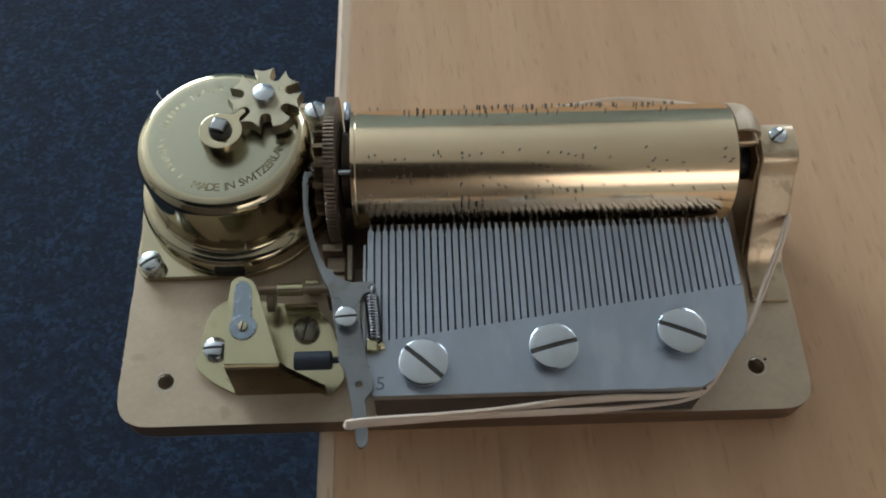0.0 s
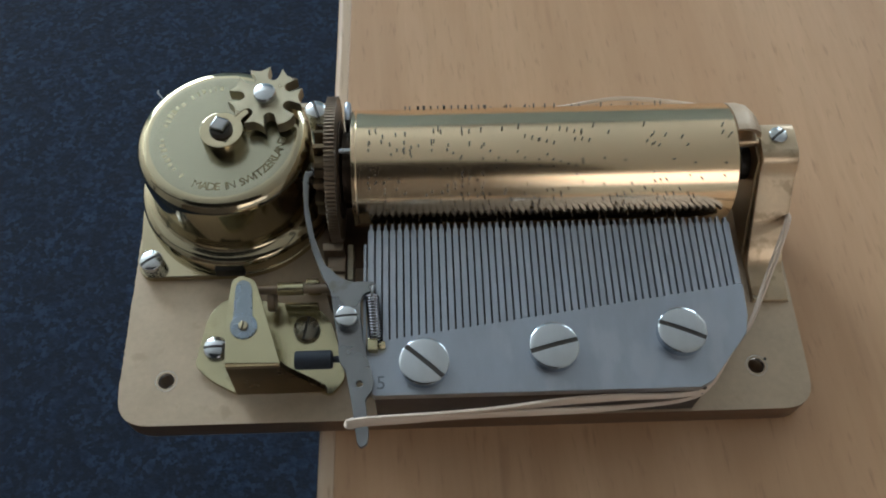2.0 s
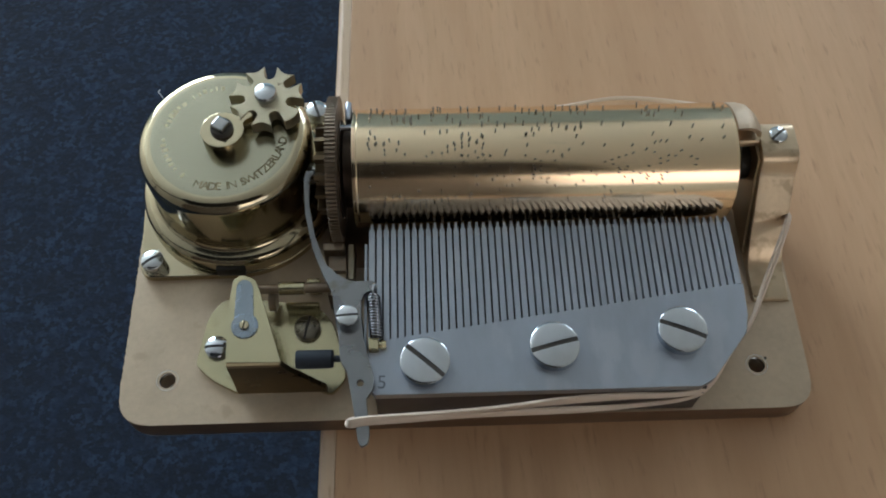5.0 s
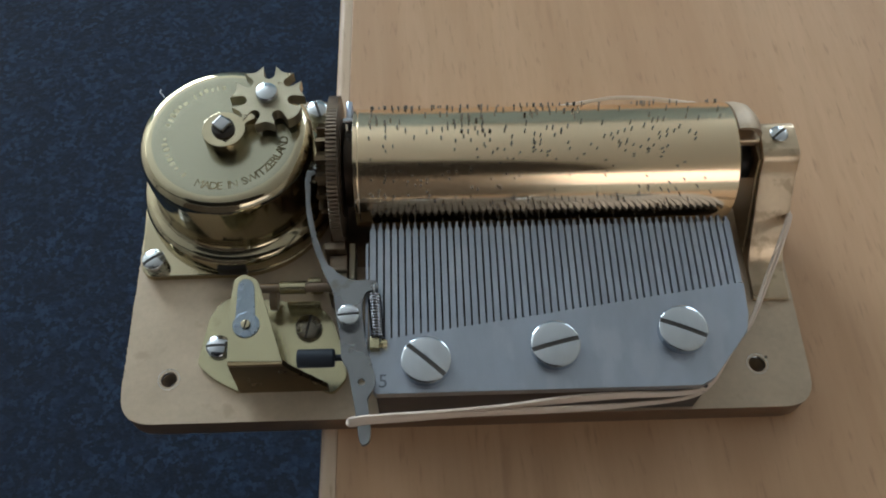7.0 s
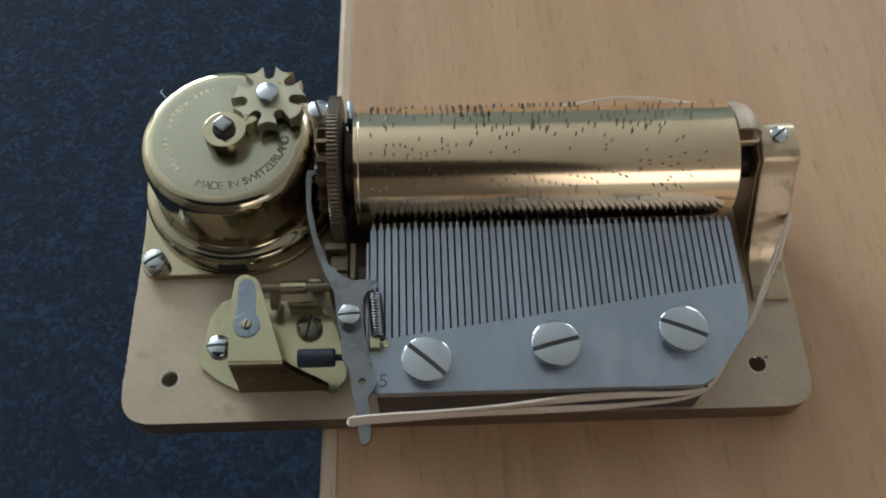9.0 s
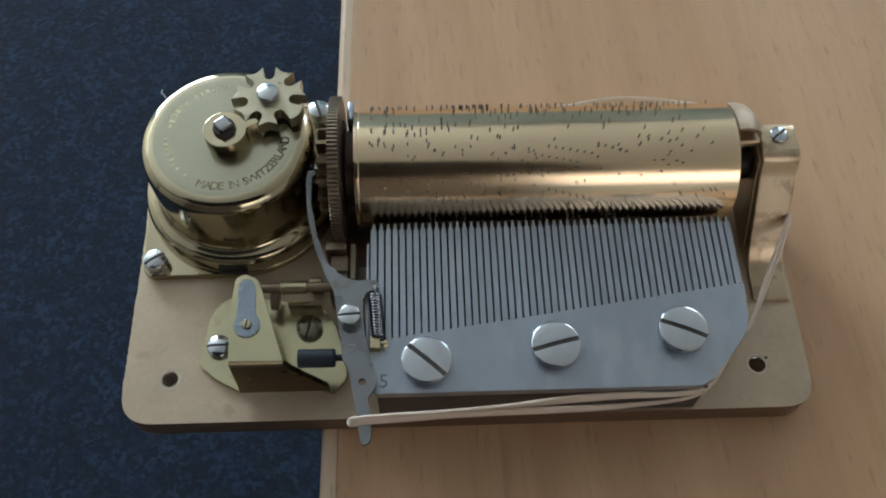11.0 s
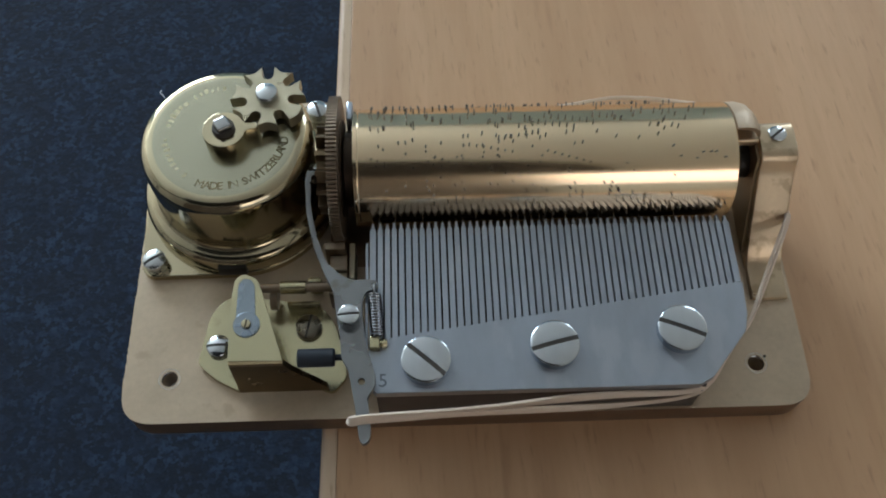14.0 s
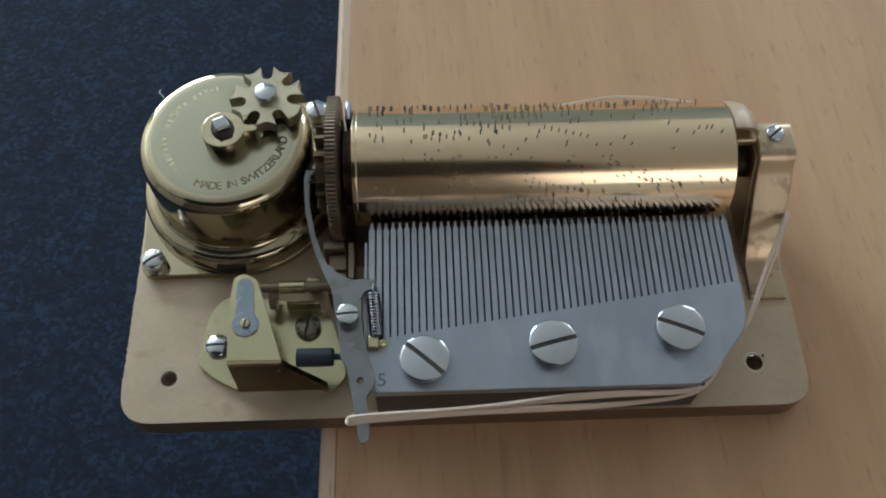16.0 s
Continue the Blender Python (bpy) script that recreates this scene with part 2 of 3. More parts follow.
def prism(poly, z0, z1, bevel=0.0, holes=(), seg=2):
    """A plate of that outline, with holes through it and its edges eased."""
    bm = bmesh.new()
    edges = []
    for loop in (poly, *holes):
        vs = [bm.verts.new((x, y, z1)) for x, y in loop]
        edges += [bm.edges.new((vs[i - 1], vs[i])) for i in range(len(vs))]
    if holes:
        bmesh.ops.triangle_fill(bm, use_beauty=True, edges=edges)
    else:
        bm.faces.new([e.verts[1] for e in edges])
    if z1 > z0:
        got = bmesh.ops.extrude_face_region(bm, geom=bm.faces[:])
        low = [v for v in got["geom"] if isinstance(v, bmesh.types.BMVert)]
        bmesh.ops.translate(bm, verts=low, vec=(0, 0, z0 - z1))
    bmesh.ops.recalc_face_normals(bm, faces=bm.faces)
    if bevel:
        rim = [e for e in bm.edges if len(e.link_faces) == 2 and all(v.co.z > z1 - 1e-4 for v in e.verts) and e.calc_face_angle(0) > 0.8]
        bmesh.ops.bevel(bm, geom=rim, offset=bevel, segments=seg, affect="EDGES", profile=0.5, clamp_overlap=True)
    return bm


def lathe(profile, n=48, bm=None):
    """Turned about z; profile: (radius, z) from below to above, a radius of 0 closes it."""
    bm = bm or bmesh.new()
    rows = []
    for r, z in profile:
        rows.append([bm.verts.new((0, 0, z))] if r < 1e-6 else [bm.verts.new((*p, z)) for p in ring(0, 0, r, n)])
    for a, b in zip(rows, rows[1:]):
        for i in range(n):
            j = (i + 1) % n
            q = [a[i % len(a)], a[j % len(a)], b[j % len(b)], b[i % len(b)]]
            bm.faces.new(list(dict.fromkeys(q)))
    return bm


def moved(bm, m):
    bmesh.ops.transform(bm, matrix=m, verts=bm.verts)
    return bm


def mm(x, y, z, rx=0, ry=0, rz=0):
    """A pose for shapes in millimetres."""
    return pose(x, y, z, rx, ry, rz)


def joined(*bms):
    out = bmesh.new()
    for b in bms:
        me = bpy.data.meshes.new("tmp")
        b.to_mesh(me)
        b.free()
        out.from_mesh(me)
        bpy.data.meshes.remove(me)
    return out


def box(x0, x1, y0, y1, z0, z1, bevel=0.0, seg=2):
    bm = bmesh.new()
    bmesh.ops.create_cube(bm, size=1)
    for v in bm.verts:
        v.co = ((x0 + x1) / 2 + v.co.x * (x1 - x0), (y0 + y1) / 2 + v.co.y * (y1 - y0), (z0 + z1) / 2 + v.co.z * (z1 - z0))
    if bevel:
        bmesh.ops.bevel(bm, geom=bm.edges[:], offset=bevel, segments=seg, affect="EDGES", profile=0.5, clamp_overlap=True)
    return bm


def rod(r, length, n=20, ease=0.1):
    """A turned rod along +x from the origin."""
    return moved(lathe([(0, 0), (r - ease, 0), (r, ease), (r, length - ease), (r - ease, length), (0, length)], n), mm(0, 0, 0, 0, 90, 0))


def slotted_head(r, h, slot_w, dome=0.0, nx=20, ny=6, depth=0.6):
    """A domed screw head about z with a cut across it, along x."""
    bm = lathe([(0, 0), (r * 0.985, 0), (r, 0.1), (r, h - depth), (0, h - depth)], 48)
    half = slot_w / 2
    for side in (1, -1):
        rows = []
        for i in range(nx + 1):
            x = -math.cos(math.pi * i / nx) * math.sqrt(r * r - half * half)
            top = math.sqrt(max(r * r - x * x, half * half))
            row = []
            for k in range(ny + 1):
                y = half + (top - half) * math.sin(math.pi / 2 * k / ny)
                q = min(1.0, math.hypot(x, y) / r)
                z = h - dome * q * q - 0.10 * max(0.0, (q - 0.93) / 0.07) ** 2
                if k == 0:
                    z -= 0.04
                row.append((x, side * y, z))
            rows.append([bm.verts.new((row[0][0], row[0][1], h - depth - 0.05))] + [bm.verts.new(p) for p in row] + [bm.verts.new((row[-1][0], row[-1][1], h - depth - 0.05))])
        for a, b in zip(rows, rows[1:]):
            for k in range(len(a) - 1):
                bm.faces.new((a[k], b[k], b[k + 1], a[k + 1]))
    bmesh.ops.remove_doubles(bm, verts=bm.verts, dist=1e-4)
    return bm


def gear(r_tip, r_root, teeth, x0, x1, bore=0.0, duty=0.5, taper=0.55):
    """A spur wheel about x."""
    poly = []
    step = 2 * math.pi / teeth
    for i in range(teeth):
        a = i * step
        for da, r in ((-duty * 0.5, r_root), (-duty * 0.5 * taper, r_tip), (duty * 0.5 * taper, r_tip), (duty * 0.5, r_root)):
            poly.append((r * math.cos(a + da * step), r * math.sin(a + da * step)))
    bm = prism(poly, 0, x1 - x0, 0, [ring(0, 0, bore, 32)] if bore else ())
    return moved(bm, mm(x0, 0, 0, 0, 90, 0))


def sweep(path, w, h, ups):
    """A flat strip w wide and h thick along a path; ups: the strip's face normal at each point."""
    bm = bmesh.new()
    rows = []
    for i, p in enumerate(path):
        p = Vector(p)
        t = (Vector(path[min(i + 1, len(path) - 1)]) - Vector(path[max(i - 1, 0)])).normalized()
        n = Vector(ups[i])
        n = (n - t * n.dot(t)).normalized()
        s = t.cross(n)
        wi = w[i] if isinstance(w, list) else w
        rows.append([bm.verts.new(p + s * a * wi / 2 + n * b * h / 2) for a, b in ((-1, -1), (-0.8, -1.2), (0.8, -1.2), (1, -1), (1, 1), (0.8, 1.2), (-0.8, 1.2), (-1, 1))])
    for a, b in zip(rows, rows[1:]):
        for i in range(8):
            bm.faces.new((a[i - 1], a[i], b[i], b[i - 1]))
    bm.faces.new(rows[0][::-1])
    bm.faces.new(rows[-1])
    return bm


def spline(pts, n=10):
    """Points on a smooth line through pts."""
    out = []
    P = [Vector(p) for p in pts]
    for i in range(len(P) - 1):
        a, b, c, d = P[max(i - 1, 0)], P[i], P[i + 1], P[min(i + 2, len(P) - 1)]
        for k in range(n):
            t = k / n
            out.append(0.5 * (2 * b + (c - a) * t + (2 * a - 5 * b + 4 * c - d) * t * t + (3 * b - a - 3 * c + d) * t ** 3))
    out.append(P[-1])
    return out


def tube(path, r, n=8):
    bm = bmesh.new()
    rows = []
    up = Vector((0.1, 0.2, 1))
    for i, p in enumerate(path):
        t = (Vector(path[min(i + 1, len(path) - 1)]) - Vector(path[max(i - 1, 0)])).normalized()
        s = t.cross(up).normalized()
        u = s.cross(t)
        rows.append([bm.verts.new(Vector(p) + s * r * math.cos(2 * math.pi * k / n) + u * r * math.sin(2 * math.pi * k / n)) for k in range(n)])
    for a, b in zip(rows, rows[1:]):
        for i in range(n):
            bm.faces.new((a[i - 1], a[i], b[i], b[i - 1]))
    bm.faces.new(rows[0][::-1])
    bm.faces.new(rows[-1])
    return bm


def letter(char, size, depth, bold=0.05):
    """A raised or cut character as a mesh, centred on its foot, in millimetres."""
    cu = bpy.data.curves.new("letter", "FONT")
    cu.body, cu.size, cu.extrude, cu.align_x, cu.resolution_u, cu.offset = char, size, depth, "CENTER", 3, bold
    ob = bpy.data.objects.new("letter", cu)
    scene.collection.objects.link(ob)
    bpy.context.view_layer.update()
    me = bpy.data.meshes.new_from_object(ob.evaluated_get(bpy.context.evaluated_depsgraph_get()))
    bm = bmesh.new()
    bm.from_mesh(me)
    bpy.data.objects.remove(ob)
    bpy.data.curves.remove(cu)
    bpy.data.meshes.remove(me)
    return bm


# ---- the room ----
def slab(name, x0, x1, y0, y1, z0, z1, material, label, category):
    ob = new(name, finish(box(*(v * 1000 for v in (x0, x1, y0, y1, z0, z1))), material, name))
    return tagged(ob, label, category, kind="structure")


def room():
    R = ROOM
    slab("floor", R["x0"] - 0.1, R["x1"] + 0.1, R["y0"] - 0.1, R["y1"] + 0.1, R["z0"] - 0.1, R["z0"], M["carpet"], "dark navy blue loop pile carpet floor", "carpet")
    slab("ceiling", R["x0"] - 0.1, R["x1"] + 0.1, R["y0"] - 0.1, R["y1"] + 0.1, R["z1"], R["z1"] + 0.1, M["ceiling"], "plain off-white painted ceiling", "ceiling")
    slab("wall_east", R["x1"], R["x1"] + 0.1, R["y0"] - 0.1, R["y1"] + 0.1, R["z0"], R["z1"], M["wall"], "plain beige plastered wall", "wall")
    slab("wall_west", R["x0"] - 0.1, R["x0"], R["y0"] - 0.1, R["y1"] + 0.1, R["z0"], R["z1"], M["wall"], "plain beige plastered wall", "wall")
    for nm, wins, y, s in (("wall_north", (WIN_A, WIN_FILL), R["y1"], 1), ("wall_south", (WIN_B,), R["y0"], -1)):
        ys = sorted((y, y + 0.1 * s))
        edges = [R["x0"]] + [x for w in wins for x in w[:2]] + [R["x1"]]
        pieces = [(edges[i], edges[i + 1], R["z0"], R["z1"]) for i in range(0, len(edges), 2)]
        for a0, a1, z0, z1 in wins:
            pieces += [(a0, a1, R["z0"], z0), (a0, a1, z1, R["z1"])]
        bms = [box(*(v * 1000 for v in (p0, p1, *ys, q0, q1))) for p0, p1, q0, q1 in pieces]
        if s < 0:
            # made-up dark stretch out of view, darkens the cylinder's lower left reflection
            tagged(new("wall_dark_stretch", finish(bms.pop(0), M["wall_dark"], "wall_dark_stretch")), "unseen stretch of wall, made dark brown for the cylinder's reflections", "wall", kind="structure")
        tagged(new(nm, finish(joined(*bms), M["wall_blue"] if s > 0 else M["wall"], nm)), "plain plastered wall with a window opening", "wall", kind="structure")
        ys = sorted((y + 0.02 * s, y + 0.05 * s))
        for a0, a1, z0, z1 in wins:
            bars = [(t - 0.025, t + 0.025, z0, z1) for t in (a0 + 0.025, (a0 + a1) / 2, a1 - 0.025)]
            bars += [(a0, a1, z - 0.025, z + 0.025) for z in (z0 + 0.025, z1 - 0.025)]
            fb = [box(*(v * 1000 for v in (p0, p1, *ys, q0, q1)), 3) for p0, p1, q0, q1 in bars]
            wn_ = "window_" + str(1 + [WIN_A, WIN_B, WIN_FILL].index((a0, a1, z0, z1)))
            tagged(new(wn_, finish(joined(*fb), M["frame"], wn_)), "white painted window frame in the wall", "window", kind="structure")


def table():
    t = thing("table", "beech veneered table with a lipped edge, paler for its painted sheen", "table")
    t.rotation_euler.z = radians(-0.65)
    part("tabletop", box(-24.85, 1150, -420, 520, -25, 0, 0.3), M["beech"], t)
    strip = bmesh.new()
    prof = [(-24.85, -25), (-24.85, 0)] + [(-26.55 + 1.4 * math.cos(a), -1.4 + 1.4 * math.sin(a)) for a in (radians(d) for d in range(90, 181, 15))] + [(-27.95, -25)]
    prof = [(x, z) for x, z in prof]
    a = [strip.verts.new((x, -420, z)) for x, z in prof]
    b = [strip.verts.new((x, 520, z)) for x, z in prof]
    for i in range(len(prof)):
        strip.faces.new((a[i - 1], a[i], b[i], b[i - 1]))
    strip.faces.new(a)
    strip.faces.new(b[::-1])
    part("edge_strip", strip, M["lipping"], t, "rounded beech edge strip with its sheen painted in paler")
    for x in (0, 1090):
        for y in (-380, 440):
            part("leg", box(x, x + 45, y, y + 45, -740, -25, 2), M["beech"], t)
    return t


# ---- the music box movement ----
BARREL = (-44.9, 50.0)
AXLE_Y, AXLE_Z, DRUM_R = 46.8, 13.0, 11.5
COMB_Z = 13.0
PITCH, SLOT0 = 1.324, -16.227


def screw(parent, x, y, z, r, h, slot_w, turn, material, label, dome=0.0, name="screw"):
    ob = part(name, moved(slotted_head(r, h, slot_w, dome), mm(0, 0, 0, 0, 0, turn)), material, parent, label, (x, y, z + PLATE))
    # dark insert on the slot's floor: the shade of the cut as colour
    floor = moved(box(-r * 0.97, r * 0.97, -slot_w / 2 + 0.01, slot_w / 2 - 0.01, h - 0.6, h - 0.32), mm(0, 0, 0, 0, 0, turn))
    me = finish(floor, M["slot"], "slot")
    if parent.parent is None:
        sl = new("slot", me)
        sl.parent = ob
        tagged(sl, "dark insert painted as the shade in a screw slot")
    else:
        ob.data.materials.append(M["slot"])
        bm = bmesh.new()
        bm.from_mesh(ob.data)
        n = len(bm.faces)
        bm.from_mesh(me)
        bm.faces.ensure_lookup_table()
        for f in bm.faces[n:]:
            f.material_index = 1
        bm.to_mesh(ob.data)
        bm.free()
    return ob


def up(bm):
    return moved(bm, mm(0, 0, PLATE))


def bedplate(box_):
    outline = rounded([(-65, 0), (65.75, 0), (65.75, 47), (-10, 65.5), (-25.5, 68.5), (-27.5, 73.4), (-56, 73.4), (-64.6, 62)], [6.5, 6.2, 3, 3, 1, 2, 8, 6], 7)
    rnd = random.Random(5)
    outline += [(-64.68 - 0.3 * k / 68 + rnd.uniform(-0.11, 0.09), 55 - 0.7 * k) for k in range(68)]
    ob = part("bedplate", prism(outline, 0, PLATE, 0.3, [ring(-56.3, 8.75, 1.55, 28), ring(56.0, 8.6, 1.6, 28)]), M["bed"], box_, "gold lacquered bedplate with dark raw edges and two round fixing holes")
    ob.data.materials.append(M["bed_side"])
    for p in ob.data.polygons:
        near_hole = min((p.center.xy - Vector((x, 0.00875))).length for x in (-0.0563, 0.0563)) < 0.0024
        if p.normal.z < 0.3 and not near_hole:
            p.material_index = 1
    # thin dark sheet: the shade below the cylinder put in as colour
    part("cylinder_shade", prism(rounded([(-26.4, 31.6), (52.5, 31.6), (52.5, 45.0), (-12, 60.0), (-26.4, 60.0)], 2.0, 4), PLATE, PLATE + 0.15), M["bed_side"], ob, "dark sheet painted as the shade under the cylinder")
    for x, y in ((-56.3, 8.75), (56.0, 8.6)):
        part("countersink", lathe([(1.62, -1.2), (1.5, -1.1), (1.5, -0.45), (1.98, 0.015), (2.06, 0.02), (2.06, -0.05), (1.62, -0.5), (1.62, -1.2)], 32), M["blued"], ob, "bright steel rim of a fixing hole", (x, y, PLATE))
    part("pit", lathe([(0.3, 0.0), (0.3, 0.02), (0, 0.02)], 12), M["dark"], ob, "", (57.9, 9.9, PLATE))


def comb(box_):
    slot_y = lambda k: 10.6 + (k - 1) * 0.19
    front = [(-17.6, 1.6), (-16.3, 0.1), (40.6, 0.1), (43.2, 1.5), (50.4, 10.0), (51.3, 13.4)]
    back = [(51.6, slot_y(50) - 0.2)] + [(SLOT0 + k * PITCH, slot_y(k) - 0.2) for k in (50, 0)] + [(-17.6, slot_y(0) - 0.2)]
    body = part("comb", up(prism(front + back, COMB_Z - 1.9, COMB_Z, 0.12)), M["comb"], box_, "grey ground steel tuned comb")
    for j in range(52):
        xl, xr = SLOT0 + (j - 1) * PITCH + 0.17, SLOT0 + j * PITCH - 0.17
        if j == 51:
            xr += 0.2
        if j == 0:
            xl -= 0.15
        yb0, yb1 = slot_y(j - 1) - 0.25, slot_y(j) - 0.25
        c = (xl + xr) / 2
        tip = 34.15 + 0.12 * math.sin(j * 2.3)
        poly = [(xl, yb0), (xr, yb1), (xr, 32.7), (c + 0.27, 33.1), (c + 0.2, tip), (c - 0.2, tip), (c - 0.27, 33.1), (xl, 32.7)]
        part("tooth", up(prism(poly, COMB_Z - 1.1, COMB_Z - 0.004)), M["comb"], body)
    stub = [(-18.3, 7.0), (-17.85, 7.0), (-17.85, 29.9), (-18.3, 29.9)]
    part("stub_tooth", up(prism(stub, COMB_Z - 1.1, COMB_Z)), M["comb"], body, "short broken outer tooth")
    five = letter("5", 3.5, 0.02, 0.0)
    part("number", up(moved(five, mm(-15.1, 1.3, COMB_Z + 0.012))), M["stamp"], body, "stamped number 5")
    part("comb_base", up(box(-16.4, 42.2, 0.45, 15, 0, COMB_Z - 1.9, 0.15)), M["grey"], box_, "dark grey steel block under the comb")
    # made-up filler whose dark colour gives the shade in the tooth gaps
    part("gap_shade_block", up(box(-17.4, 51.2, 15.1, 33.4, 0, 9.3, 0.2)), M["dark"], box_, "added dark block painting the shade between the comb teeth")
    for x, y, turn in ((-7.5, 5.6, -42), (15.45, 7.9, 14), (38.5, 10.2, -23)):
        screw(box_, x, y, COMB_Z, 4.38, 2.2, 0.85, turn, M["steel"], "large nickelled slotted comb screw", 0.30, "comb_screw")


def spring_housing(box_):
    prof = [(19.3, 0.0), (19.6, 0.8), (19.75, 2.0), (19.7, 3.6), (19.5, 4.5), (19.2, 5.0), (18.8, 5.35), (18.2, 5.6), (17.4, 5.85), (17.1, 6.05), (16.8, 6.5), (16.68, 7.1), (16.65, 8.0), (16.65, 18.2)]
    prof += [(14.0 + 2.65 * math.cos(a), 18.35 + 2.65 * math.sin(a)) for a in (radians(d) for d in range(8, 91, 10))] + [(13.6, 20.98), (0, 20.98)]
    ob = part("spring_housing", lathe(prof, 96), M["brass"], box_, "polished brass spring housing with engraved lettering", (*BARREL, PLATE))
    plate = hull(ring(0, 0, 20.0, 64) + ring(-16.1, -17.3, 2.9, 24) + ring(15.1, 18.7, 2.9, 24))
    part("mounting_plate", prism(plate, 0.0, 1.5, 0.25), M["brass"], ob, "", (0, 0, 0))
    # no cut is made: a dark block stands for the recess's shade
    part("notch_shade_block", box(-3.3, 2.4, -20.3, -18.6, 1.55, 4.3, 0.3), M["dark"], ob, "dark block painted as the shaded slot in the flange")
    part("lid", lathe([(13.75, 20.9), (13.75, 20.985), (13.6, 21.0), (0, 21.0)], 96), M["lid"], ob, "satin brass top of the housing")
    words = "MADE IN SWITZERLAND"
    bms = []
    wide = {"I": 0.55, "M": 1.3, "A": 1.05, "W": 1.35, " ": 0.65, "E": 0.85, "L": 0.8}
    a = -113.0
    for ch in words:
        w = wide.get(ch, 1.0) * 6.15
        a += w / 2
        if ch != " ":
            bms.append(moved(letter(ch, 2.35, 0.015, 0.0 if ch in "MWN" else 0.035), Matrix.Translation((12.3 * math.cos(radians(a)), 12.3 * math.sin(radians(a)), 21.0)) @ pose(0, 0, 0, 0, 0, a + 90)))
        a += w / 2
    part("lettering", joined(*bms), M["engrave"], ob, "engraved words around the edge")
    rnd = random.Random(3)
    worn = []
    for i in range(24):
        a = radians(-127 - i * 6.0)
        if i in (1, 9, 10, 17):
            continue
        r = 11.2 + rnd.uniform(-0.05, 0.05)
        b = box(-rnd.uniform(0.1, 0.45), rnd.uniform(0.1, 0.45), -rnd.uniform(0.2, 0.7), rnd.uniform(0.2, 0.7), -0.01, 0.012)
        worn.append(moved(b, mm(r * math.cos(a), r * math.sin(a), 21.0) @ mm(0, 0, 0, 0, 0, math.degrees(a) + 90)))
    part("worn_lettering", joined(*worn), M["engrave_worn"], ob, "worn unreadable lettering")
    lint = spline([(-12.4, 9.4, 20.4), (-12.9, 9.9, 21.1), (-13.1, 9.8, 21.8), (-12.8, 10.1, 22.3)], 6)
    part("lint_fibre", tube(lint, 0.09, 5), M["lint"], ob, "fine pale fibre of lint on the rim")
    screw(box_, -61.0, 32.6, 1.5, 2.25, 3.0, 0.6, 32, M["blued"], "bright slotted fixing screw", 0.55)
    screw(box_, -29.8, 68.7, 1.5, 2.25, 3.0, 0.6, 108, M["blued"], "bright slotted fixing screw", 0.55)


def stop_work(box_):
    n = 40
    a0 = math.radians(15)
    cam_poly = [(4.05 * math.cos(a0 + (2 * math.pi - 2 * a0) * i / n), 4.05 * math.sin(a0 + (2 * math.pi - 2 * a0) * i / n)) for i in range(n + 1)]
    cam_poly += [(4.5, -0.8), (6.0, -0.75), (6.4, -0.3), (6.4, 0.3), (6.0, 0.75), (4.5, 0.8)]
    arbor = part("winding_arbor", prism(cam_poly, -2.0, 1.4, 0.15), M["brass"], box_, "brass stop finger on the winding arbor", (*ARBOR, 23.0 + PLATE))
    part("arbor_stem", lathe([(2.15, 1.4), (2.15, 1.9), (1.95, 2.4), (0, 2.5)], 32), M["slot"], arbor, "dark steel arbor stem")
    part("square_end", moved(prism(rounded([(-1.4, -1.4), (1.4, -1.4), (1.4, 1.4), (-1.4, 1.4)], 0.5, 3), 1.9, 3.5, 0.55, seg=4), mm(0, 0, 0, 0, 0, 22)), M["arbor"], arbor, "bright squared steel winding end")
    lobes, poly = 7, []
    for i in range(lobes):
        c = math.radians(90 + i * 360 / lobes)
        half = math.pi / lobes
        stop = i == 4
        k, sx = 12, 1.05
        for q in range(-3, 4):
            th = q / 3 * math.pi / 2
            rr, tt = 5.05 - sx * math.cos(th), sx * math.sin(th)
            poly.append((rr * math.cos(c - half) - tt * math.sin(c - half), rr * math.sin(c - half) + tt * math.cos(c - half)))
        a_s, a_e = -half + 0.175, half - 0.175
        for q in range(k + 1):
            f = q / k
            a = a_s + (a_e - a_s) * f
            r = 7.15 + (0.35 if stop else -0.9) * math.sin(math.pi * f)
            poly.append((r * math.cos(c + a), r * math.sin(c + a)))
    wheel = part("stop_wheel", prism(poly, -2.0, 0.6, 0.1, seg=1), M["star"], box_, "seven-lobed brass stop wheel", (*STAR, 24.0 + PLATE))
    part("shoulder_screw", lathe([(2.1, 0.6), (2.15, 1.6), (1.95, 2.0), (1.2, 2.25), (0, 2.3)], 36), M["blued"], wheel, "bright domed shoulder screw")
    return arbor, wheel


ARBOR = (-44.3, 48.9)
STAR = (-36.5, 56.35)


